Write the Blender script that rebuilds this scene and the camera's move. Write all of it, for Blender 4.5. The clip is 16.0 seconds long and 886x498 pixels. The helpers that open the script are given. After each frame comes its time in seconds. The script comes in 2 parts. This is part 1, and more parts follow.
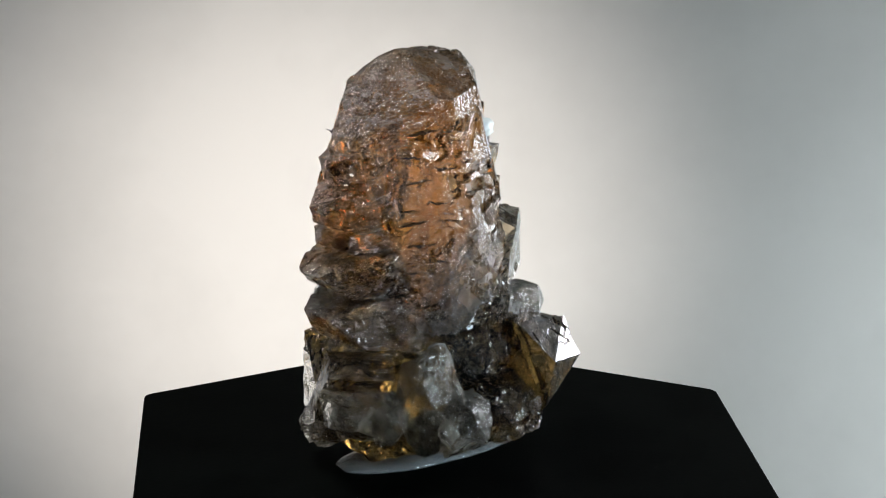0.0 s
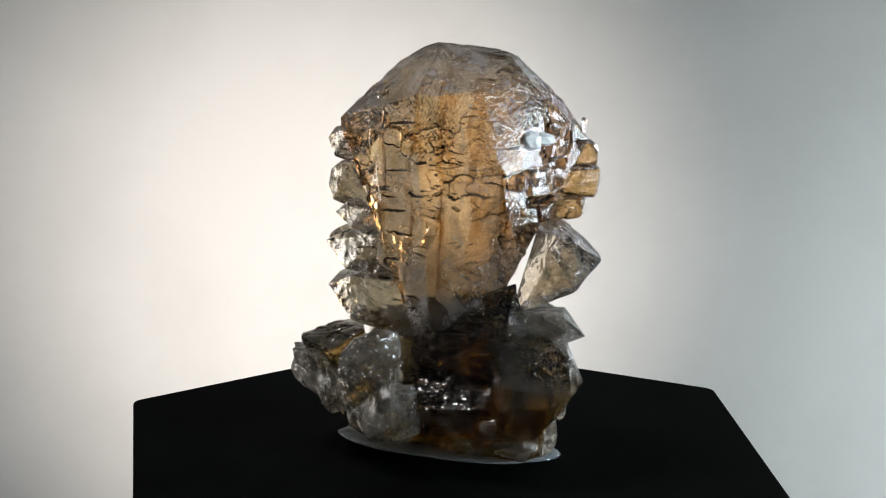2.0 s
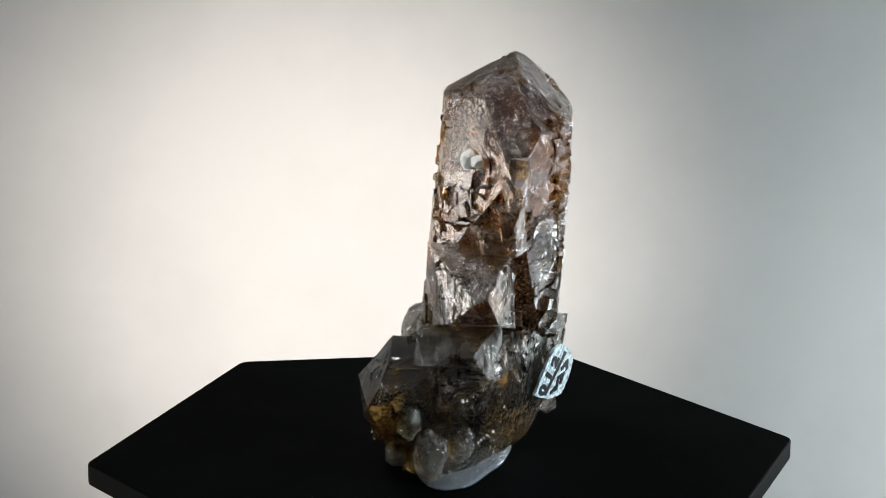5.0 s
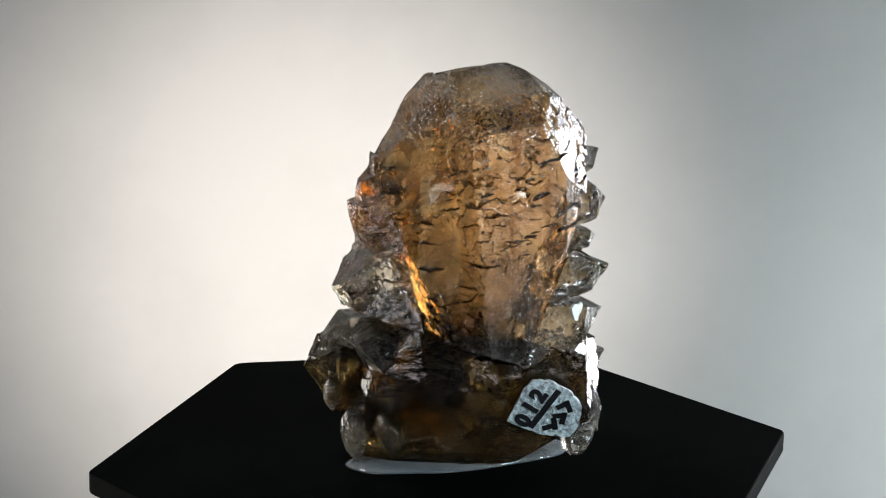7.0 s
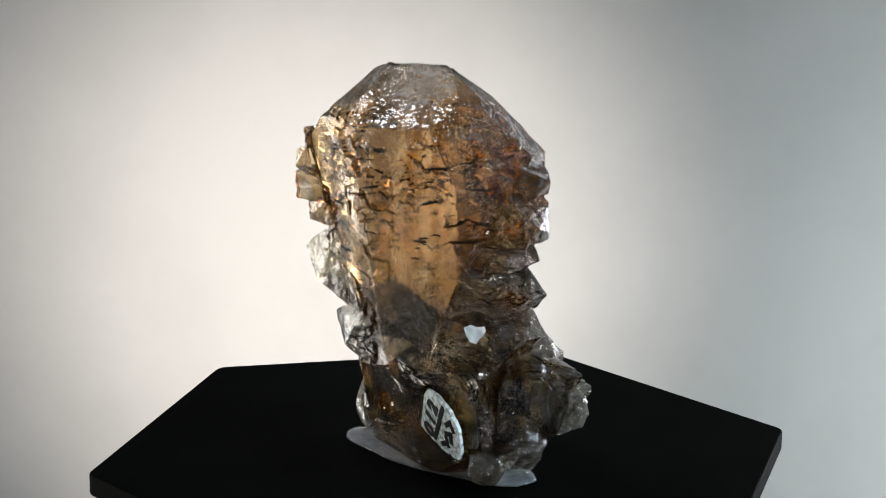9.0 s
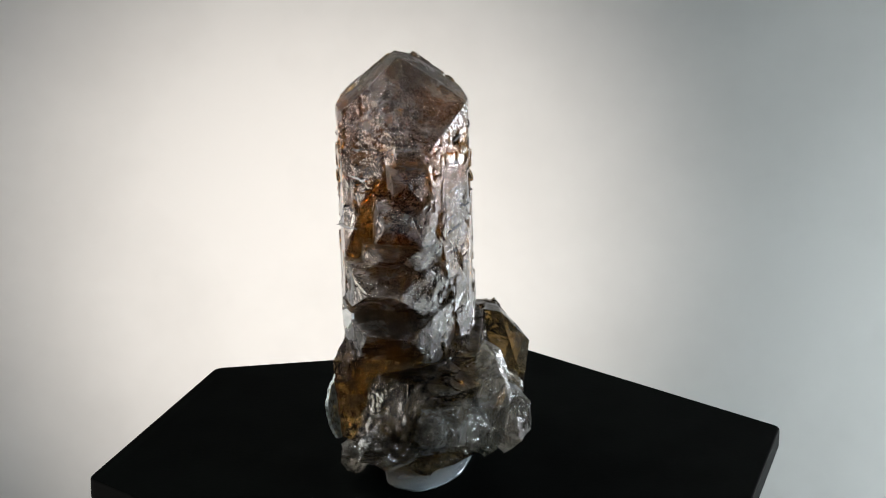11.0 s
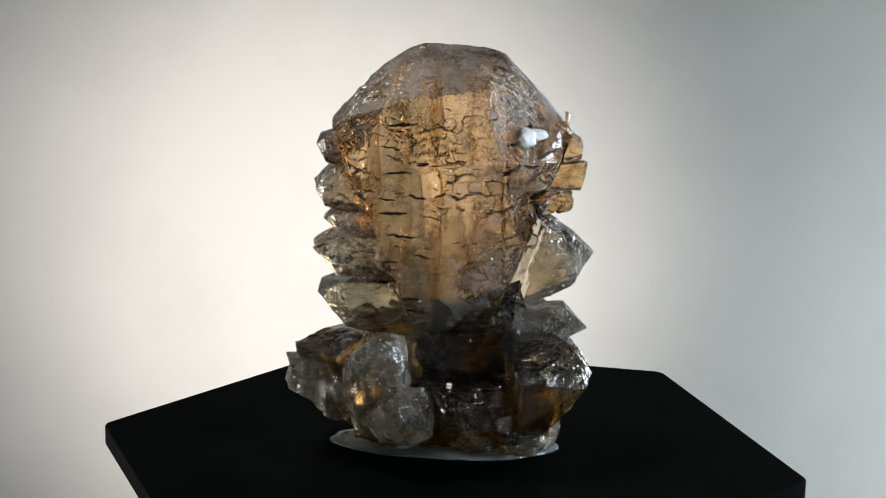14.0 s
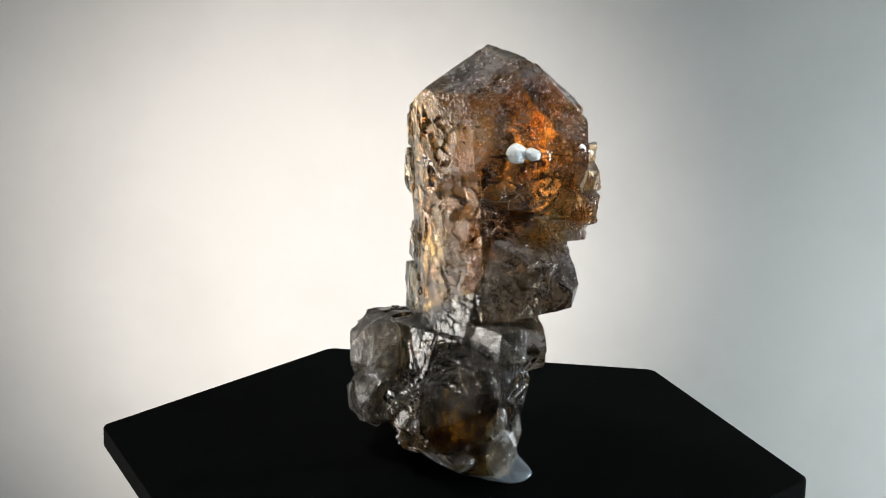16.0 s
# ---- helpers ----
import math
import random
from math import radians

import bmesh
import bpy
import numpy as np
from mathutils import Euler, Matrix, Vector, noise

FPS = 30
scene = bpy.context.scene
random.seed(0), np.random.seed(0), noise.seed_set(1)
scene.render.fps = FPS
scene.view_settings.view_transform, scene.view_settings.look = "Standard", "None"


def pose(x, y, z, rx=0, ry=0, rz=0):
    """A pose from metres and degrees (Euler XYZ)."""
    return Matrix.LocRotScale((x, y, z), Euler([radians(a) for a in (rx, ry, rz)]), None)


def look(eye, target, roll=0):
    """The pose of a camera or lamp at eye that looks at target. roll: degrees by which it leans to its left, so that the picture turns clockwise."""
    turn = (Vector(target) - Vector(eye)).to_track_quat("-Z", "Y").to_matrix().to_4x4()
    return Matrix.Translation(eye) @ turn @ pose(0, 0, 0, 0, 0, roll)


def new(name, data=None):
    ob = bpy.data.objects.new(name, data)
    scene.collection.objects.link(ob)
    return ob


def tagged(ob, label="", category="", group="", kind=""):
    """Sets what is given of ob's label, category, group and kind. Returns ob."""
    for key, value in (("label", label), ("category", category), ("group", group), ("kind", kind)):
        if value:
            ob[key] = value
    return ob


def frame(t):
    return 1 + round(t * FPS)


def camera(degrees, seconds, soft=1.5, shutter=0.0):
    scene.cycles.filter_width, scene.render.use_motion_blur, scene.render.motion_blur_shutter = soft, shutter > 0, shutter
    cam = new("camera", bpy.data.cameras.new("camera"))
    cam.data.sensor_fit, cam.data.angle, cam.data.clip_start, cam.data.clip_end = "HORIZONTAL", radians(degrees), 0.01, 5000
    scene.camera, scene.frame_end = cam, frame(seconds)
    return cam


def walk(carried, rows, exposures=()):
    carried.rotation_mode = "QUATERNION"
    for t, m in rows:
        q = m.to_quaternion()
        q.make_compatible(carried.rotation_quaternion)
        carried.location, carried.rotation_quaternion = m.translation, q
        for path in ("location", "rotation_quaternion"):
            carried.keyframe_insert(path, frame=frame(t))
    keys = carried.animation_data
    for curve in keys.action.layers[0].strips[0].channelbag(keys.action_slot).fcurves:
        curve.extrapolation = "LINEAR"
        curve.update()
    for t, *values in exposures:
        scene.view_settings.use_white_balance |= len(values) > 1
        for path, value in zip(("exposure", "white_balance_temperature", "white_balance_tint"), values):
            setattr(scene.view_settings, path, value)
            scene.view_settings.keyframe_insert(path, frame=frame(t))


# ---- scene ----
from mathutils import bvhtree

cam = camera(20.99, 16.0, soft=1.0)
EYE, AIM, ROLL = (0.0, -0.44315, 0.1622), (-0.0015, -0.03778, 0.0514), 1.137
walk(cam, [(0, look(EYE, AIM, ROLL)), (16, look(EYE, AIM, ROLL))],
     [(0, -0.08), (0.6, 0.02), (2, 0.04), (3.5, 0.02), (6.5, -0.03), (10, -0.04), (12.4, -0.04), (13.2, 0.05), (14.5, 0.01), (16, 0.02)])

# turntable: degrees a second, clockwise from above, broad face to the camera at FACE seconds
TURN, FACE = -28.99, 1.7
MM = 0.001

# ---- light ----
world = bpy.data.worlds.new("room")
scene.world = world
world.use_nodes = True
world.node_tree.nodes["Background"].inputs[0].default_value = (0.90, 0.94, 0.96, 1)
world.node_tree.nodes["Background"].inputs[1].default_value = 0.02


def lamp(name, kind, eye, aim, watts, colour, **more):
    data = bpy.data.lights.new(name, kind)
    data.energy, data.color = watts, colour
    for key, value in more.items():
        setattr(data, key, value)
    ob = new(name, data)
    ob.matrix_world = look(eye, aim)
    return ob


WALL_Y = 0.45
lamp("backdrop_spot", "SPOT", (-0.034, 0.180, -0.092), (-0.054, WALL_Y, -0.081), 3.12, (1.0, 0.912, 0.838),
     spot_size=radians(70.5), spot_blend=1.0, shadow_soft_size=0.015)
lamp("side_window", "AREA", (0.40, 0.26, -0.145), (0.17, WALL_Y, -0.215), 1.00, (0.85, 0.94, 0.96), shape="RECTANGLE", size=0.20, size_y=0.14)
lamp("window_light", "AREA", (0.56, -0.27, 0.21), (0, 0, 0.05), 0.40, (0.78, 0.91, 1.0), shape="RECTANGLE", size=0.20, size_y=0.40, spread=radians(40))
lamp("table_lamp", "AREA", (0.17, -0.34, -0.125), (0.01, 0.01, 0.05), 0.011, (0.90, 0.91, 1.0), shape="RECTANGLE", size=0.14, size_y=0.10, spread=radians(40))
lamp("rear_window", "AREA", (0.34, 0.33, 0.07), (0, 0, 0.045), 0.15, (0.93, 0.95, 1.0), shape="RECTANGLE", size=0.14, size_y=0.22, spread=radians(50))
lamp("left_lamp", "AREA", (-0.45, 0.11, -0.02), (0, 0, 0.045), 0.15, (1.0, 0.95, 0.89), shape="RECTANGLE", size=0.26, size_y=0.24, spread=radians(45))
lamp("overhead_lamp", "SPOT", (-0.22, 0.08, 0.49), (0, 0.005, 0.05), 7.4, (1.0, 0.96, 0.95), spot_size=radians(30), spot_blend=0.6, shadow_soft_size=0.08)


# ---- materials ----
def material(name):
    m = bpy.data.materials.new(name)
    m.use_nodes = True
    nodes, links = m.node_tree.nodes, m.node_tree.links
    return m, nodes, links, nodes["Principled BSDF"]


def node(nodes, kind, **settings):
    n = nodes.new(kind)
    for key, value in settings.items():
        if key in ("operation", "data_type", "blend_type", "noise_dimensions", "feature", "distance"):
            setattr(n, key, value)
        else:
            n.inputs[key.replace("_", " ")].default_value = value
    return n


def ramp(nodes, links, source, *stops):
    r = nodes.new("ShaderNodeValToRGB")
    while len(r.color_ramp.elements) < len(stops):
        r.color_ramp.elements.new(0.5)
    for e, (at, c) in zip(r.color_ramp.elements, stops):
        e.position, e.color = at, (*c, 1) if len(c) == 3 else (c[0], c[0], c[0], 1)
    links.new(source, r.inputs[0])
    return r


def quartz(name, light, dark, frost, clear=1.0, rough=(0.02, 0.20), cloudy=(0.02, 0.18), index=1.40, pits=0.34, zones=None, sheen_range=(0.10, 0.36), etch=0.10, gloss=1.0):
    """Smoky quartz: tinted glass with cloudy zones, frosted patches and fine steps."""
    m, nodes, links, p = material(name)
    at = nodes.new("ShaderNodeTexCoord")
    cloud = node(nodes, "ShaderNodeTexNoise", Scale=70.0, Detail=4.0, Roughness=0.6)
    fine = node(nodes, "ShaderNodeTexNoise", Scale=1900.0, Detail=5.0, Roughness=0.65)
    patch = node(nodes, "ShaderNodeTexNoise", Scale=160.0, Detail=6.0, Roughness=0.7)
    for n in (cloud, fine, patch):
        links.new(at.outputs["Object"], n.inputs["Vector"])
    colour = ramp(nodes, links, cloud.outputs["Fac"], (0.34, dark), (0.60, light))
    veil = node(nodes, "ShaderNodeTexNoise", Scale=240.0, Detail=7.0, Roughness=0.72)
    links.new(at.outputs["Object"], veil.inputs["Vector"])
    flecks = ramp(nodes, links, veil.outputs["Fac"], (0.30, (0.30,)), (0.42, (1.0,)))
    tinted = node(nodes, "ShaderNodeMix", data_type="RGBA", blend_type="MULTIPLY")
    tinted.inputs[0].default_value = 1.0
    links.new(colour.outputs[0], tinted.inputs[6])
    links.new(flecks.outputs[0], tinted.inputs[7])
    if zones:
        # tint by height along the crystal: dark foot, brown middle, greyer tip
        xyz = nodes.new("ShaderNodeSeparateXYZ")
        links.new(at.outputs["Object"], xyz.inputs[0])
        wave = node(nodes, "ShaderNodeMath", operation="MULTIPLY_ADD")
        links.new(cloud.outputs["Fac"], wave.inputs[0])
        wave.inputs[1].default_value = 0.035
        links.new(xyz.outputs["Z"], wave.inputs[2])
        level = node(nodes, "ShaderNodeMath", operation="MULTIPLY")
        links.new(wave.outputs[0], level.inputs[0])
        level.inputs[1].default_value = 10.0
        bands = ramp(nodes, links, level.outputs[0], (0.44, zones[0]), (0.72, zones[1]), (0.82, zones[1]), (0.93, zones[2]))
        zoned = node(nodes, "ShaderNodeMix", data_type="RGBA", blend_type="MULTIPLY")
        zoned.inputs[0].default_value = 1.0
        links.new(tinted.outputs[2], zoned.inputs[6])
        links.new(bands.outputs[0], zoned.inputs[7])
        tinted = zoned
    r = ramp(nodes, links, patch.outputs["Fac"], (0.40, (rough[0],)), (0.66, (rough[1],)))
    links.new(r.outputs[0], p.inputs["Roughness"])
    p.inputs["IOR"].default_value = index
    p.inputs["Transmission Weight"].default_value = clear
    polish = ramp(nodes, links, patch.outputs["Fac"], (0.40, (0.25 * gloss,)), (0.49, (gloss,)))
    links.new(polish.outputs[0], p.inputs["Coat Weight"])
    p.inputs["Coat IOR"].default_value = 1.54
    sheen = ramp(nodes, links, patch.outputs["Fac"], (0.36, (sheen_range[0],)), (0.60, (sheen_range[1],)))
    links.new(sheen.outputs[0], p.inputs["Coat Roughness"])
    # healed cracks: a warped net of grooves that comes and goes, darker along its lines
    warp = node(nodes, "ShaderNodeTexNoise", Scale=180.0, Detail=3.0)
    links.new(at.outputs["Object"], warp.inputs["Vector"])
    bent = node(nodes, "ShaderNodeMix", data_type="RGBA", blend_type="LINEAR_LIGHT")
    bent.inputs[0].default_value = 0.006
    links.new(at.outputs["Object"], bent.inputs[6])
    links.new(warp.outputs["Color"], bent.inputs[7])
    stretch = node(nodes, "ShaderNodeMapping", Scale=(210.0, 210.0, 420.0))
    links.new(bent.outputs[2], stretch.inputs["Vector"])
    net = node(nodes, "ShaderNodeTexVoronoi", feature="DISTANCE_TO_EDGE", Scale=1.0)
    links.new(stretch.outputs[0], net.inputs["Vector"])
    groove = ramp(nodes, links, net.outputs["Distance"], (0.0, (0.0,)), (0.07, (1.0,)))
    where = ramp(nodes, links, cloud.outputs["Fac"], (0.47, (0.0,)), (0.56, (1.0,)))
    lift = node(nodes, "ShaderNodeMath", operation="MAXIMUM")
    links.new(groove.outputs[0], lift.inputs[0])
    links.new(where.outputs[0], lift.inputs[1])
    darkened = node(nodes, "ShaderNodeMix", data_type="RGBA", blend_type="MULTIPLY")
    darkened.inputs[0].default_value = 1.0
    links.new(tinted.outputs[2], darkened.inputs[6])
    links.new(ramp(nodes, links, lift.outputs[0], (0.0, (0.32,)), (0.75, (1.0,))).outputs[0], darkened.inputs[7])
    links.new(darkened.outputs[2], p.inputs["Base Color"])
    etched = node(nodes, "ShaderNodeBump", Strength=0.5, Distance=0.0004)
    links.new(lift.outputs[0], etched.inputs["Height"])
    bump = node(nodes, "ShaderNodeBump", Strength=pits, Distance=0.0005)
    links.new(fine.outputs["Fac"], bump.inputs["Height"])
    links.new(etched.outputs[0], bump.inputs["Normal"])
    links.new(bump.outputs[0], p.inputs["Coat Normal"])
    soft = node(nodes, "ShaderNodeBump", Strength=etch, Distance=0.0003)
    links.new((patch if etch < 0.2 else fine).outputs["Fac"], soft.inputs["Height"])
    links.new(soft.outputs[0], p.inputs["Normal"])
    glow = node(nodes, "ShaderNodeBsdfTranslucent", Color=(*frost, 1))
    white = node(nodes, "ShaderNodeBsdfDiffuse", Color=(*frost, 1))
    both = node(nodes, "ShaderNodeMixShader", Fac=0.18)
    links.new(glow.outputs[0], both.inputs[1])
    links.new(white.outputs[0], both.inputs[2])
    mix = nodes.new("ShaderNodeMixShader")
    f = ramp(nodes, links, patch.outputs["Fac"], (0.47, (cloudy[0],)), (0.58, (cloudy[1],)))
    links.new(f.outputs[0], mix.inputs[0])
    links.new(p.outputs[0], mix.inputs[1])
    links.new(both.outputs[0], mix.inputs[2])
    links.new(mix.outputs[0], nodes["Material Output"].inputs["Surface"])
    return m


def plain(name, c1, c2, scale, rough, bump=0.0, bump_scale=900.0, **more):
    m, nodes, links, p = material(name)
    at = nodes.new("ShaderNodeTexCoord")
    n = node(nodes, "ShaderNodeTexNoise", Scale=scale, Detail=5.0, Roughness=0.6)
    links.new(at.outputs["Object"], n.inputs["Vector"])
    links.new(ramp(nodes, links, n.outputs["Fac"], (0.36, c1), (0.56, c2)).outputs[0], p.inputs["Base Color"])
    p.inputs["Roughness"].default_value = rough
    for key, value in more.items():
        p.inputs[key.replace("_", " ")].default_value = value
    if bump:
        g = node(nodes, "ShaderNodeTexNoise", Scale=bump_scale, Detail=4.0)
        links.new(at.outputs["Object"], g.inputs["Vector"])
        b = node(nodes, "ShaderNodeBump", Strength=bump, Distance=0.0003)
        links.new(g.outputs["Fac"], b.inputs["Height"])
        links.new(b.outputs[0], p.inputs["Normal"])
    return m


ZONES = ((0.10, 0.085, 0.05), (0.86, 0.72, 0.56), (0.76, 0.70, 0.60))
SMOKY = quartz("smoky_quartz", (0.92, 0.71, 0.44), (0.58, 0.40, 0.19), (0.62, 0.46, 0.30), 1.0, (0.01, 0.10), (0.01, 0.08), 1.47, 0.6, ZONES, (0.08, 0.30))
ETCHED = quartz("etched_smoky_quartz", (0.90, 0.72, 0.48), (0.58, 0.43, 0.26), (0.64, 0.57, 0.47), 1.0, (0.03, 0.18), (0.09, 0.34), 1.47, 1.0, ZONES, (0.12, 0.32), 0.25)
PALE = quartz("pale_smoky_quartz", (0.54, 0.42, 0.25), (0.15, 0.105, 0.05), (0.50, 0.42, 0.30), 1.0, (0.01, 0.08), (0.0, 0.08), 1.47, 0.5)
AMBER = quartz("amber_smoky_quartz", (0.90, 0.66, 0.32), (0.56, 0.32, 0.10), (0.62, 0.34, 0.12), 1.0, (0.01, 0.10), (0.02, 0.16), 1.47, 0.5)
FROSTED = quartz("frosted_smoky_quartz", (0.58, 0.48, 0.35), (0.28, 0.21, 0.14), (0.52, 0.48, 0.43), 1.0, (0.08, 0.26), (0.04, 0.26), 1.47, 0.65, None, (0.14, 0.32), 0.6)
DARK = quartz("dark_smoky_quartz", (0.42, 0.26, 0.08), (0.026, 0.019, 0.009), (0.20, 0.18, 0.14), 1.0, (0.05, 0.18), (0.02, 0.10), 1.47, 0.7, None, (0.10, 0.34), 0.10, 0.34)
CLEAR = quartz("clear_quartz", (0.86, 0.82, 0.74), (0.44, 0.39, 0.30), (0.60, 0.57, 0.50), 1.0, (0.01, 0.12), (0.07, 0.26), 1.47, 0.8, None, (0.10, 0.32), 0.22)
BLACK = plain("black_matte_board", (0.0008, 0.0012, 0.0010), (0.0017, 0.0023, 0.0020), 60, 0.6, 0.1, Specular_IOR_Level=0.015)
PAPER = plain("white_backdrop_paper", (0.74, 0.74, 0.73), (0.80, 0.80, 0.79), 9, 0.9)
PUTTY = plain("clear_putty", (0.52, 0.58, 0.62), (0.74, 0.79, 0.82), 120, 0.05, 0.35, 260.0, Transmission_Weight=0.80, IOR=1.45)
WHITE = plain("white_mineral", (0.80, 0.86, 0.83), (0.90, 0.93, 0.90), 300, 0.55, 0.4)
PAINT = plain("white_label_paint", (0.26, 0.31, 0.31), (0.80, 0.92, 0.94), 1100, 0.5, 0.9, 1500.0)
# added tint sheets: stand in for light absorbed along the crystal's length
LAYER, _nodes, _links, _ = material("smoky_tint_sheet")
_tint = _nodes.new("ShaderNodeBsdfTransparent")
_where = _nodes.new("ShaderNodeTexCoord")
_haze = node(_nodes, "ShaderNodeTexNoise", Scale=90.0, Detail=3.0)
_links.new(_where.outputs["Object"], _haze.inputs["Vector"])
_links.new(ramp(_nodes, _links, _haze.outputs["Fac"], (0.35, (0.68, 0.51, 0.28)), (0.65, (0.95, 0.90, 0.78))).outputs[0], _tint.inputs["Color"])
_links.new(_tint.outputs[0], _nodes["Material Output"].inputs["Surface"])
# gaps in the quartz look dark; that shade is put into this colour
FRACTURE = plain("fracture_shade", (0.010, 0.006, 0.003), (0.030, 0.017, 0.008), 300, 0.22, 0.3)
INK = plain("black_ink", (0.008, 0.008, 0.010), (0.02, 0.02, 0.022), 300, 0.35)


# ---- building helpers ----
def mesh_of(name, bm, mat):
    me = bpy.data.meshes.new(name)
    bm.to_mesh(me)
    bm.free()
    me.materials.append(mat)
    return me


def part(name, bm, mat, parent, label=""):
    ob = new(name, mesh_of(name, bm, mat))
    ob.parent = parent
    return tagged(ob, label)


def hull(points):
    bm = bmesh.new()
    for p in points:
        bm.verts.new(Vector(p) * MM)
    bmesh.ops.convex_hull(bm, input=bm.verts)
    bmesh.ops.delete(bm, geom=[v for v in bm.verts if not v.link_faces], context="VERTS")
    bmesh.ops.dissolve_limit(bm, angle_limit=radians(1), verts=bm.verts, edges=bm.edges)
    return bm


def cut(bm, *planes):
    """Keep what lies behind each plane: (point, outward normal) in millimetres."""
    for at, normal in planes:
        got = bmesh.ops.bisect_plane(bm, geom=[*bm.verts, *bm.edges, *bm.faces], dist=1e-7, plane_co=Vector(at) * MM,
                                     plane_no=Vector(normal).normalized(), clear_outer=True)
        rim = [e for e in got["geom_cut"] if isinstance(e, bmesh.types.BMEdge)]
        if rim:
            bmesh.ops.contextual_create(bm, geom=rim)
    return bm


def block(x0, x1, y0, y1, z0, z1):
    return hull([(x, y, z) for x in (x0, x1) for y in (y0, y1) for z in (z0, z1)])


def grain(bm, size):
    """Split every long edge until none is longer than size millimetres."""
    bmesh.ops.triangulate(bm, faces=bm.faces)
    for _ in range(9):
        long = [e for e in bm.edges if e.calc_length() > size * MM]
        if not long:
            break
        bmesh.ops.subdivide_edges(bm, edges=long, cuts=1)
        bmesh.ops.triangulate(bm, faces=[f for f in bm.faces if len(f.verts) > 3])
    return bm


def weather(bm, size, rough, step, seed):
    """Growth steps and chips on a faceted body, as real relief."""
    grain(bm, size)
    bm.normal_update()
    shift = Vector((seed * 3.7, seed * 1.3, seed * 7.1))
    moves = []
    for v in bm.verts:
        p = v.co / MM
        tile = noise.cell(Vector((p.x / 3.1 + 1.3 * noise.noise(p * 0.3 + shift), p.y / 3.1, p.z / 2.1 + 0.9 * noise.noise(p * 0.25 - shift))) + shift)
        soft = noise.fractal(p * 0.3 + shift, 1.1, 2.0, 3)
        flat = 0.6 if p.z > 65.5 else 1.0
        glitter = 0.09 * max(0.0, min(1.0, (p.z - 64) / 5)) + 0.10 * max(0.0, noise.noise(p * 0.2 - shift))
        d = glitter * noise.noise(p * 1.7 + shift) + flat * step * (tile - 0.5) * max(0.0, 0.2 + 2.0 * noise.noise(p * 0.10 + shift)) + rough * soft
        moves.append(d)
    for v, d in zip(bm.verts, moves):
        v.co += v.normal * d * MM
    return bm


# ---- the room ----
def room():
    def sheet(name, x0, x1, y0, y1, z0, z1, label):
        bm = bmesh.new()
        bmesh.ops.create_cube(bm, size=1, matrix=Matrix.Translation(((x0 + x1) / 2, (y0 + y1) / 2, (z0 + z1) / 2))
                              @ Matrix.Diagonal((x1 - x0, y1 - y0, z1 - z0, 1)))
        return tagged(new(name, mesh_of(name, bm, PAPER)), label, "backdrop", kind="structure")
    sheet("backdrop", -1.2, 1.2, WALL_Y, WALL_Y + 0.02, -0.19, 1.2, "plain white paper backdrop lit by a soft spot")
    sheet("floor", -1.2, 1.2, -1.2, WALL_Y, -0.21, -0.19, "plain white table under the turntable")


def turntable():
    top = new("turntable")
    bm = bmesh.new()
    side = 0.0704
    # a hand-cut hexagon: its corners stand a little off the even sixty degrees
    ring = [Vector((side * math.cos(radians(60 * k + 45.82 + off)), side * math.sin(radians(60 * k + 45.82 + off)), 0))
            for k, off in enumerate((-0.4, -0.6, 1.0, -0.1, -0.9, 0.95))]
    low = [bm.verts.new(v + Vector((0, 0, -0.0042))) for v in ring]
    high = [bm.verts.new(v) for v in ring]
    bm.faces.new(high)
    bm.faces.new(low[::-1])
    for k in range(6):
        bm.faces.new((low[k], low[(k + 1) % 6], high[(k + 1) % 6], high[k]))
    upright = [e for e in bm.edges if abs(e.verts[0].co.z - e.verts[1].co.z) > 0.001]
    bmesh.ops.bevel(bm, geom=upright, offset=0.0016, segments=4, affect="EDGES", profile=0.5)
    bm.normal_update()
    rim = [e for e in bm.edges if abs(e.calc_face_angle(0)) > 1.0]
    bmesh.ops.bevel(bm, geom=rim, offset=0.0004, segments=2, affect="EDGES", profile=0.5)
    part("plate", bm, BLACK, top, "black hexagonal plate with softened corners")
    bm = bmesh.new()
    bmesh.ops.create_cone(bm, cap_ends=True, segments=48, radius1=0.03, radius2=0.03, depth=0.1855,
                          matrix=Matrix.Translation((0, 0, -0.0043 - 0.09275)))
    part("column", bm, BLACK, top)
    return tagged(top, "black hexagonal turntable slowly turning on a column", "turntable")


def flank(side, z):
    """How far out the main crystal's flank stands at height z; it narrows towards the foot."""
    return min(22.8, max(16.2 + 0.2 * (z - 50), 21.4 + 0.5 * (z - 56))) if side > 0 else max(-21.4, -20.1 - 0.42 * (z - 57))


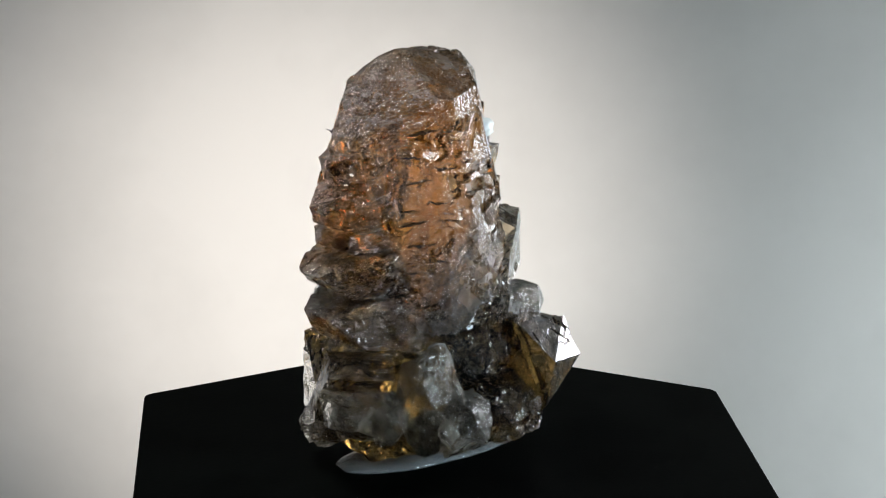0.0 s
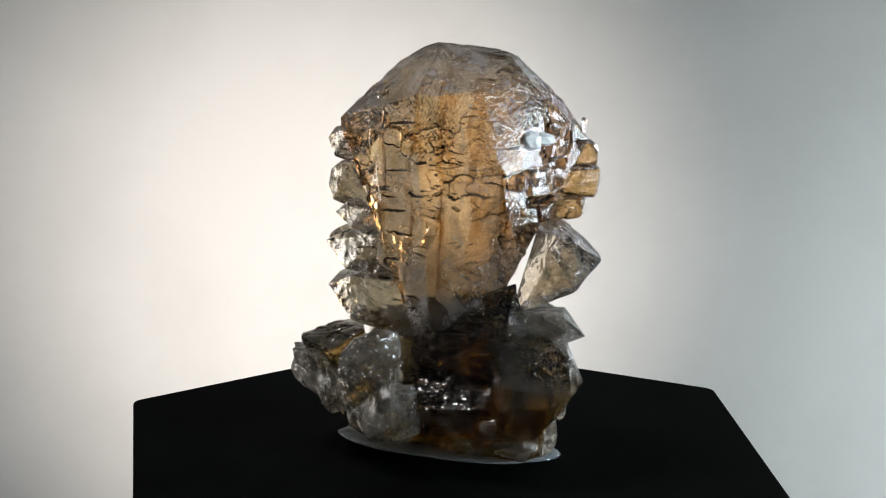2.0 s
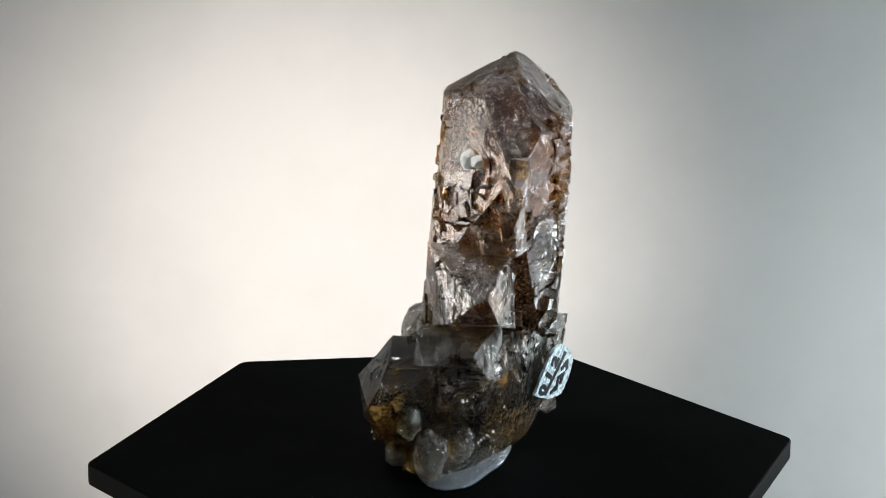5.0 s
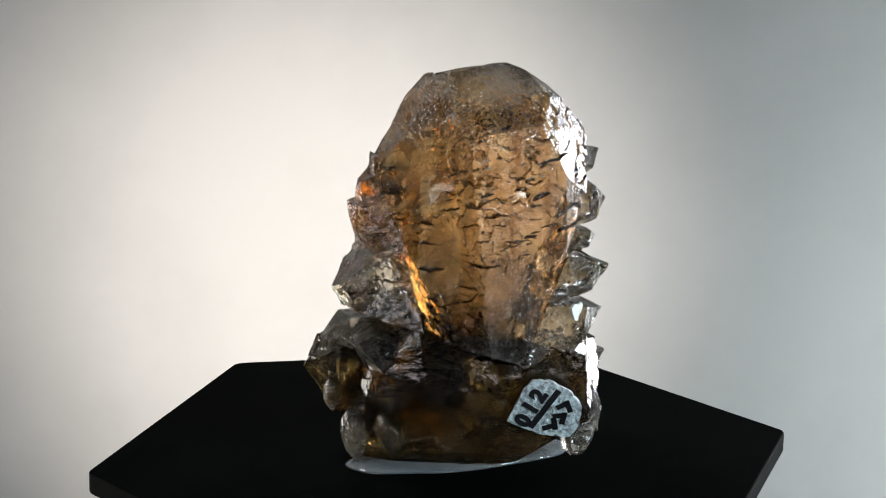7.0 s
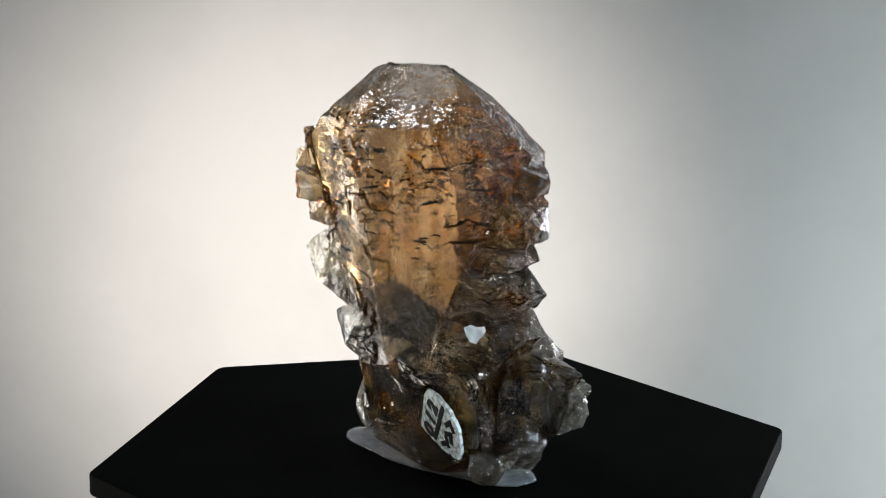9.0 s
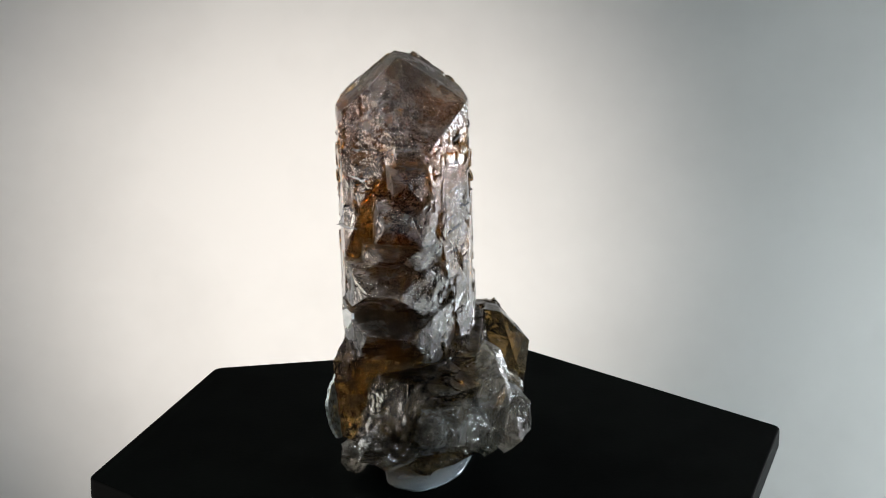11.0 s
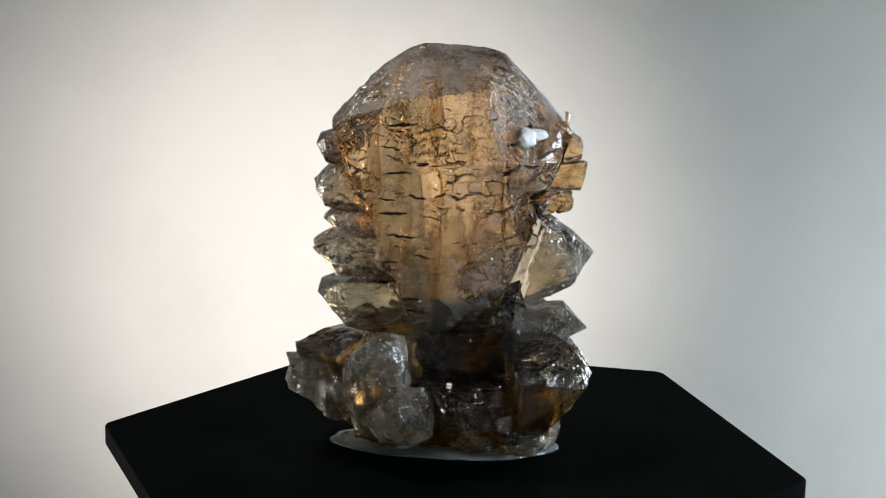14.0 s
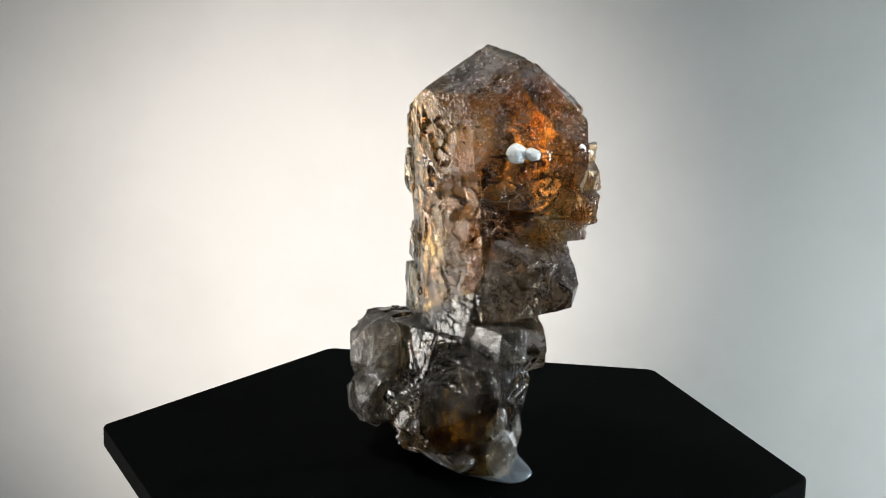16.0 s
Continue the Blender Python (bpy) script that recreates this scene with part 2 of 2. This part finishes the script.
def tip(out, top, edge, foot, front, back, e0, e1, seed=0, full=0.85):
    """A stepped side crystal that grows out of the main one's flank, open towards it, and ends in a short upright wedge."""
    rnd = random.Random(seed)
    side = math.copysign(1, out)
    blunt = 0.66 if edge < 47 else 0.86 if side > 0 else 0.78
    mid = flank(side, edge) + blunt * (out - flank(side, edge))
    f, b = front + 0.55 * (e0 - front), back - 0.5 * (back - e1)
    pts = [(out, e0, edge), (0.985 * out, e1, edge + 0.5),
           (mid, f, edge + full * (top - edge)), (mid, b, edge + 0.92 * full * (top - edge)),
           (mid, f, edge - min(1, full + 0.1) * (edge - foot)), (mid, b, edge - full * (edge - foot))]
    pts = [tuple(c + rnd.uniform(-0.6, 0.6) for c in p) for p in pts]
    pts += [(flank(side, z), y, z) for z in (top + 0.5, foot - 0.5) for y in (front, back)]
    bm = hull(pts)
    bm.normal_update()
    bmesh.ops.delete(bm, geom=[g for g in bm.faces if g.normal.x * side < -0.9], context="FACES")
    return bm


def lump(x, y, z, rx, ry, rz, seed):
    """A rounded, etched quartz boulder."""
    bm = bmesh.new()
    bmesh.ops.create_icosphere(bm, subdivisions=2, radius=1)
    for v in bm.verts:
        v.co *= 1 + 0.34 * noise.noise(v.co * 1.5 + Vector((seed * 5.1, 0, 0)))
        v.co = Vector((x + rx * v.co.x, y + ry * v.co.y, z + rz * v.co.z)) * MM
    return bm


def wide(axis, normal):
    """The turn and place that lays a flat patch on a face: u level, v up the face, w outward."""
    w = Vector(normal).normalized()
    u = Vector((0, 0, 1)).cross(w).normalized()
    v = w.cross(u)
    m = Matrix((u, v, w)).transposed().to_4x4()
    return Matrix.Translation(Vector(axis) * MM) @ m


def patch(at, normal, outline, thick, mat_rough=0.12, seed=0):
    """A thin crust with an uneven rim on a face; outline in millimetres on that face."""
    bm = bmesh.new()
    ring = [bm.verts.new(Vector((x, y, 0)) * MM) for x, y in outline]
    f = bm.faces.new(ring)
    got = bmesh.ops.extrude_face_region(bm, geom=[f])
    bmesh.ops.translate(bm, verts=[v for v in got["geom"] if isinstance(v, bmesh.types.BMVert)], vec=(0, 0, thick * MM))
    bmesh.ops.recalc_face_normals(bm, faces=bm.faces)
    grain(bm, 0.9)
    for v in bm.verts:
        p = v.co / MM
        v.co += Vector((noise.noise(p * 0.9 + Vector((seed, 0, 0))), noise.noise(p * 0.9 + Vector((0, seed, 4))), 0.6 * noise.noise(p * 1.3))) * mat_rough * MM * 2
    bmesh.ops.transform(bm, matrix=wide(at, normal), verts=bm.verts)
    return bm


LABEL_AT, LABEL_FACE = (-10.7, 19.6, 13.8), (0.42, 0.88, -0.2)


def ink(kind, x, y, wide_mm, high, turn, text=""):
    """One stroke or one character of the inked number, flat on the label."""
    if text:
        curve = bpy.data.curves.new("character", "FONT")
        curve.body, curve.size, curve.extrude, curve.align_x, curve.align_y = text, high * MM * 1.35, 0.00010, "CENTER", "CENTER"
        curve.offset = 0.00028
        holder = bpy.data.objects.new("character", curve)
        scene.collection.objects.link(holder)
        bpy.context.view_layer.update()
        bm = bmesh.new()
        bm.from_mesh(holder.evaluated_get(bpy.context.evaluated_depsgraph_get()).to_mesh())
        bpy.data.objects.remove(holder)
        bpy.data.curves.remove(curve)
    else:
        bm = bmesh.new()
        bmesh.ops.create_cube(bm, size=1, matrix=Matrix.Diagonal((wide_mm * MM, high * MM, 0.0002, 1)))
        bmesh.ops.bevel(bm, geom=bm.edges[:], offset=0.00008, segments=1, affect="EDGES")
    at = wide(LABEL_AT, LABEL_FACE) @ pose(x * MM, y * MM, 0.00062, 0, 0, turn)
    bmesh.ops.transform(bm, matrix=at, verts=bm.verts)
    return bm


def tint_sheet(body, x, seed):
    """An added sheet across the crystal that imitates absorbed light: its outline at x, drawn in from the faces and
    gently wavy.
    """
    bm = body.copy()
    got = bmesh.ops.bisect_plane(bm, geom=[*bm.verts, *bm.edges, *bm.faces], dist=1e-7, plane_co=(x * MM, 0, 0), plane_no=(1, 0, 0))
    ring = [g.co.copy() for g in got["geom_cut"] if isinstance(g, bmesh.types.BMVert)]
    bm.free()
    mid = sum(ring, Vector()) / len(ring)
    ring.sort(key=lambda c: math.atan2(c.z - mid.z, c.y - mid.y))
    bm = bmesh.new()
    bm.faces.new([bm.verts.new(mid + (c - mid) * 0.93) for c in ring])
    grain(bm, 2.0)
    for v in bm.verts:
        v.co.x += 1.5 * MM * noise.noise(v.co * 130 + Vector((seed * 3.3, 0, 0)))
    for f in bm.faces:
        f.smooth = True
    return bm


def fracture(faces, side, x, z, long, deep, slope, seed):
    """A thin parting that runs from the face into the crystal, with a ragged inner rim; its shade is painted dark."""
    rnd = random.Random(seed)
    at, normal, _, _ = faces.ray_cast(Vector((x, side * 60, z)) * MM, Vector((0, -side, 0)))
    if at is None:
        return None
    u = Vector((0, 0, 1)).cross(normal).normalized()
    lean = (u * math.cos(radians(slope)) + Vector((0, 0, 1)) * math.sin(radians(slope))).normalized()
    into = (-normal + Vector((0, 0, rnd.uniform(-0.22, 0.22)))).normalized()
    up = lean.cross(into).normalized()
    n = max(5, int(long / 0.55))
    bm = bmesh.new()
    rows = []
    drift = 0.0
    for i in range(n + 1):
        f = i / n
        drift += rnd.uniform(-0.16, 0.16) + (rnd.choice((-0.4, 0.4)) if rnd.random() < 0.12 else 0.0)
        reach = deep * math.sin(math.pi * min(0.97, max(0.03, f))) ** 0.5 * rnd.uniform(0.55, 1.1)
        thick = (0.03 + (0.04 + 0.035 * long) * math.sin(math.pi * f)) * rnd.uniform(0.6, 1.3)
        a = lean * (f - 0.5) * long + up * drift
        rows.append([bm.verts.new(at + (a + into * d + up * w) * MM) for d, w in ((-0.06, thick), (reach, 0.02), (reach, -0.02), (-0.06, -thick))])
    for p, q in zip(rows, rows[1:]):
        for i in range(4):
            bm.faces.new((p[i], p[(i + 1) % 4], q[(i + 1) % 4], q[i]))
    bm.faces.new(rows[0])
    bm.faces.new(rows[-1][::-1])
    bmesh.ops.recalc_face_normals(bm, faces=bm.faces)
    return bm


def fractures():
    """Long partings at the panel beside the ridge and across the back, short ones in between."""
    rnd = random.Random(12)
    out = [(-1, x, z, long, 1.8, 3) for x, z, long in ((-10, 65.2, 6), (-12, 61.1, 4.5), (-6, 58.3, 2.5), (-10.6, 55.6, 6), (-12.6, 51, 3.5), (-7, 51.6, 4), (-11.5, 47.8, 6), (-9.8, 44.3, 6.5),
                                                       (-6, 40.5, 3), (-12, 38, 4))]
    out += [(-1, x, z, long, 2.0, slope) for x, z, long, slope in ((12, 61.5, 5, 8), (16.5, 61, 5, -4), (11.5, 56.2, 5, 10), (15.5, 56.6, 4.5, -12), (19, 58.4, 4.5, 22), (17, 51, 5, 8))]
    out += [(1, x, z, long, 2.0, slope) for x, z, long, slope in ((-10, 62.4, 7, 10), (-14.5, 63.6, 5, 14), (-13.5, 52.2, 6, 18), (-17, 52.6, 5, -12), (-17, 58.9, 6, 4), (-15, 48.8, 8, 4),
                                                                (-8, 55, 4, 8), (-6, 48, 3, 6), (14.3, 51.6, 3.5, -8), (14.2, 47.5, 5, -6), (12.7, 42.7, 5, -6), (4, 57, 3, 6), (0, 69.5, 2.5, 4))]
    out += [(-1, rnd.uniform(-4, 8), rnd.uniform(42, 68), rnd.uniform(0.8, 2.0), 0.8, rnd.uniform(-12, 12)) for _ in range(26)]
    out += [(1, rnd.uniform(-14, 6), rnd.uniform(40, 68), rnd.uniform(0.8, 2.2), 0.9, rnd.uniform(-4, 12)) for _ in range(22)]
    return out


FRACTURES = fractures()


def specimen():
    top = new("quartz_specimen")
    # main tabular crystal
    bm = block(-23, 27, -9, 26, 16, 82)
    cut(bm,
        ((-12, 0.0, 50), (-0.41, -0.91, 0)), ((9.5, -1.5, 55.6), (0.2, -0.97, 0.1)), ((-2.2, -3.3, 50), (-0.12, -0.99, 0.03)), ((9.5, -1.6, 55.6), (0.65, -0.74, 0.2)),
        ((13.7, 16.4, 41), (0.47, 0.88, -0.12)), ((6, 22.2, 50), (-0.1, 0.995, -0.04)), ((-16.7, 18.6, 32), (-0.5, 0.86, 0)),
        ((21.6, 12, 56), (1, 0, -0.5)), ((-20.3, 8, 57), (-1, 0, -0.42)),
        ((-19.1, 10, 68.6), (-0.7, 0, 0.7)), ((-6, 3, 74.7), (-0.51, -0.37, 0.77)), ((0, -3, 71), (0, -0.53, 0.85)),
        ((19.0, 12, 67.3), (0.7, 0, 0.62)), ((10.6, 6.2, 75.6), (0.5, -0.6, 0.5)), ((0, 20, 71), (0, 0.68, 0.73)),
        ((12.8, 17, 71.6), (0.40, 0.56, 0.72)), ((-13, 16, 73), (-0.5, 0.4, 0.77)), ((0, 13, 79.0), (0.08, -0.08, 1)), ((-17, 14.9, 66), (-0.63, 0.73, 0.26)), ((8, 8, 26), (0.35, 0.15, -0.92)))
    bm.normal_update()
    bmesh.ops.delete(bm, geom=[f for f in bm.faces if abs(f.normal.x) > 0.93 and f.calc_center_median().z < 0.06 or f.normal.z < -0.85], context="FACES")
    faces = bvhtree.BVHTree.FromBMesh(bm)
    layers = [tint_sheet(bm, x, k) for k, x in enumerate((-13.5, -8, -2.5, 3.5, 9.5, 15))]
    weather(bm, 0.5, 0.05, 0.9, 1)
    crystal = part("main_crystal", bm, SMOKY, top, "brown smoky quartz prism with stepped faces and a sloping tip")
    crystal.data.materials.append(FROSTED)
    crystal.data.materials.append(ETCHED)
    for f in crystal.data.polygons:
        if -0.001 < f.center.x - 0.006 * noise.fractal(f.center * 140, 0.9, 2.0, 3) < 0.0105 and f.center.y < 0.006:
            f.material_index = 2
        low = 0.0735 if abs(f.normal.x) < 0.4 else 0.0655
        if f.center.z > low + 0.004 * noise.fractal(f.center * 200, 0.9, 2.0, 3) and f.normal.z > 0.2:
            f.material_index = 1
    # sheets added inside so that long light paths come out browner
    for layer in layers:
        part("tint_sheet", layer, LAYER, top, "added brown tint sheet inside the crystal, in place of depth absorption")
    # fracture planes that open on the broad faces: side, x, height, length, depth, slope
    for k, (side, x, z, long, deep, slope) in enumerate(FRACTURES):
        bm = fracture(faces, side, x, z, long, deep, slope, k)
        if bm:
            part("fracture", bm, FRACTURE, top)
    # stepped side crystals: root, edge, depth range, top, edge height, foot
    for k, (*a, full) in enumerate((
            (-22.8, 65.4, 63.6, 62, 5.4, 11.0, 7, 9, 0.9), (-25.6, 62, 59.5, 56.5, 4.4, 12.4, 8, 9.5, 0.85), (-26.4, 56.5, 51.0, 47, 2.8, 14.8, 8, 12, 0.7),
            (-24.4, 47, 45.0, 42.5, 1.8, 17.4, 9, 13, 0.9), (-26.3, 42.5, 38.8, 34, 0.2, 20.0, 10, 15.5, 0.75), (-25.8, 34, 30.0, 23, -0.8, 20.4, 7, 15, 0.7),
            (23.4, 64.4, 62.6, 61, 12.0, 16.2, 14.6, 15.6, 0.9), (26.6, 61, 58.5, 56, 10.8, 15.8, 14, 14.8, 0.9), (27.4, 56, 53.0, 50.5, 9.0, 15.4, 13.4, 14.2, 0.9),
            (24.6, 50.5, 49.0, 46.5, 5.0, 15.6, 11.6, 13.6, 0.9), (28.2, 46.5, 38.6, 30.0, -3.0, 13.6, 7.6, 9.2, 0.55), (22.6, 30, 26, 19, -5, 11, 0, 6.5, 0.8))):
        bm = weather(tip(*a, k, full), 0.65, 0.22, 0.3, 10 + k)
        ob = part("side_crystal", bm, AMBER if a[0] > 0 and a[2] > 47 else PALE, top)
        ob.data.materials.append(FROSTED)
        for f in ob.data.polygons:
            f.material_index = int(f.normal.z > 0.60)
    # small clear crystal leaning out over the foot
    bm = hull([(x * 1.0, y, z) for x, y, z in ((12, -5, 24), (12, 3, 24), (13, -4, 30), (13, 2, 30), (22, -4.5, 24.5), (22, 2.5, 24.5), (22, -4, 30.5), (22, 2, 30.5), (26.5, -2, 26))])
    part("side_crystal", weather(bm, 1.0, 0.1, 0.2, 30), CLEAR, top, "small clear crystal leaning outward")
    # dark frosted prism in front of the main one's foot
    bm = hull([(-6, -1.5, 25), (-2, -3.0, 29), (5, -4.6, 33), (13, -3.6, 36), (16, -2.8, 24), (10, -6.4, 17), (-4, -4.9, 17), (-7, -3, 21), (-1, 4, 24), (10, 4, 28), (4, 2, 16)])
    part("front_crystal", weather(bm, 0.65, 0.12, 0.3, 35), DARK, top, "dark frosted quartz prism with a parquet surface")
    # base cluster
    core = hull([(-18, 4, 1.2), (16, -7, 1.2), (19, -2, 1.2), (12, 8, 1.2), (-7, 15, 1.5), (-22, 12, 7), (-15, -8, 6), (20, -9, 12), (14, 9, 14), (-20, 20, 10),
                 (-18, 22, 24), (18, 6, 26), (12, -7, 27), (-14, -5, 24), (-4, 18, 28)])
    cut(core, (LABEL_AT, LABEL_FACE))
    part("base_crystal", weather(core, 0.8, 0.22, 0.3, 40), DARK, top, "dark smoky quartz foot of the cluster")
    bm = hull([(27, -8, 19), (25.5, -12.5, 17), (24, -9, 24.5), (22, -5, 10), (20, -10, 9), (13, -16, 19), (12, -15, 10), (9, -10, 26), (13, 3, 27), (23, 0, 24), (13, 0, 5), (14.5, -8, 3)])
    part("base_crystal", weather(bm, 0.7, 0.08, 0.2, 41), DARK, top, "dark brown glossy quartz block")
    bm = hull([(-30, 5, 21), (-29.5, 0, 21.5), (-27, 12, 19), (-22, -6, 21), (-25, 8, 22.5), (-20, 14, 22), (-17, 0, 24), (-24, 14, 12), (-29, 8, 12), (-22, 2, 7), (-21, 18, 8), (-16, 12, 5)])
    cut(bm, ((-27.0, 9.5, 16), (-0.67, 0.67, 0.32)))
    part("base_crystal", weather(bm, 0.7, 0.15, 0.3, 42), DARK, top, "dark etched quartz block with rough top")
    bm = hull([(-31, -1, 19), (-31.5, 5, 18.5), (-28.5, -1.5, 12.5), (-29.5, 4, 12.5), (-24, -5.5, 19), (-20, -4.5, 7.5), (-22, 6, 20), (-21, 8, 6)])
    part("base_crystal", weather(bm, 0.7, 0.5, 0.3, 44), CLEAR, top, "clear crackled quartz block")
    bm = hull([(-6, -9.5, 4.5), (6, -14, 5), (14, -13, 6), (-2, -14, 13), (9, -14, 14), (-6, -6, 18), (10, -6, 18), (-4, 0, 3), (12, 0, 3)])
    part("base_crystal", weather(bm, 0.7, 0.7, 0.7, 43), DARK, top)
    for k, (a, note) in enumerate((((-13.4, -6.7, 16.2, 7.2, 5.6, 10.0), "clear grey rounded quartz boulder with a crackled surface"), ((-9.0, -10.8, 11.0, 6.6, 5.4, 6.3), ""),
                                   ((-27, 2.5, 14.5, 4.2, 4.8, 5.2), ""), ((-21.2, -3, 13, 4.4, 4.6, 5.6), ""), ((-14.6, -7, 9.6, 4.5, 4.2, 4.6), ""),
                                   ((-22.6, 11, 9.4, 5, 5.5, 5.6), ""))):
        part("boulder", weather(lump(*a, k), 0.65, 0.3, 0.35, 60 + k), CLEAR, top, note)
    # pale rim and small clear grains round the foot
    for k, a in enumerate(((19.5, -1.5, 6.0, 2.6, 3.4, 5.0), (14.5, -8.0, 4.6, 4.6, 2.6, 2.4), (4, -11.0, 5.6, 4.2, 2.6, 2.2), (14.2, 3.6, 8.0, 2.8, 3.0, 5.0), (10.0, -14.0, 10.4, 1.8, 1.2, 1.7), (-19.0, 17.5, 6.0, 3.4, 3.0, 3.6), (22.4, -5.0, 13.6, 1.7, 2.4, 3.4))):
        part("quartz_grain", weather(lump(*a, 20 + k), 0.7, 0.4, 0.3, 90 + k), CLEAR, top, "small clear pale quartz grain")
    # small polished facet low on the front
    bm = patch((5.0, -12.9, 11.6), (0.045, -0.96, 0.27), [(-1.9, -0.6), (-1.3, 1.1), (0.3, 1.8), (1.7, 1.2), (1.9, -0.8), (0.6, -1.9), (-0.8, -1.5)], 0.7, 0.05, 7)
    part("quartz_grain", bm, DARK, top, "small flat polished facet")
    # white crusts
    bm = lump(13.9, 4.4, 62.1, 2.4, 1.9, 2.0, 3)
    for f in bm.faces:
        f.smooth = True
    part("white_crust", weather(bm, 0.4, 0.4, 0.2, 80), WHITE, top, "small milky white crystal grain")
    bm = lump(16.6, 6.2, 62.3, 2.0, 1.5, 1.3, 5)
    for f in bm.faces:
        f.smooth = True
    part("white_crust", weather(bm, 0.4, 0.4, 0.2, 81), WHITE, top)
    heart = [(-2.0, 1.2), (-0.7, 1.8), (0.4, 1.3), (1.9, 1.5), (2.0, 0.3), (0.9, -0.8), (0.4, -1.9), (-0.7, -1.4), (-1.5, -0.2)]
    part("white_crust", patch((-16.9, 18.9, 31.9), (-0.5, 0.86, 0), heart, 0.5, seed=4), WHITE, top, "thin white chip on the brown face")
    # inked paint label
    rim = [(-7.0, -3.0), (-4.2, 4.2), (-2.6, 6.0), (0.6, 6.2), (5.0, 3.6), (7.0, 0.8), (6.6, -3.6), (5.2, -6.0), (0.5, -5.8), (-3.4, -4.6)]
    label = part("label", patch(LABEL_AT, LABEL_FACE, rim, 0.6, 0.16, 9), PAINT, top, "white painted label with worn black ink marks")
    part("ink_stroke", ink("", 0.0, 0.0, 9.8, 1.2, 58), INK, label)
    for c, x, y in (("0", -3.9, -2.6), ("1", -2.6, 0.2), ("2", -1.2, 2.9)):
        part("ink_character", ink("", x, y, 0, 3.1, 58, c), INK, label)
    for x, y, a in ((1.0, -3.9, 20), (2.0, -3.2, 100), (2.9, -1.4, 10), (3.6, -2.0, 80), (3.4, 0.9, 30), (4.5, 0.6, 110)):
        part("ink_stroke", ink("", x, y, 2.7, 1.1, a), INK, label)
    return tagged(top, "smoky quartz crystal cluster standing on clear putty", "mineral specimen")


def putty():
    bm = bmesh.new()
    bmesh.ops.create_uvsphere(bm, u_segments=64, v_segments=20, radius=1)
    lean = radians(-7)
    for v in bm.verts:
        a = math.atan2(v.co.y, v.co.x)
        r = 1 + 0.10 * noise.noise(Vector((math.cos(a) * 1.6, math.sin(a) * 1.6, 3))) + 0.03 * noise.noise(Vector((math.cos(a) * 6, math.sin(a) * 6, 1)))
        x, y = 23.0 * r * v.co.x, 8.6 * r * v.co.y
        z = 1.6 * max(v.co.z, -0.2) + 0.33 + 0.35 * noise.noise(Vector((x * 0.2, y * 0.25, 2))) * max(0, v.co.z)
        v.co = Vector((x * math.cos(lean) - y * math.sin(lean) - 0.5, x * math.sin(lean) + y * math.cos(lean) + 3.6, z)) * MM
    for f in bm.faces:
        f.smooth = True
    return tagged(new("putty", mesh_of("putty", bm, PUTTY)), "clear flattened putty holding the crystal on the plate", "putty")


room()
TABLE = turntable()
STONE = specimen()
PAD = putty()


def motions():
    rows = [(k / 2, pose(0, 0, 0, 0, 0, TURN * (k / 2 - FACE))) for k in range(33)]
    for thing in (TABLE, STONE, PAD):
        walk(thing, rows)


motions()
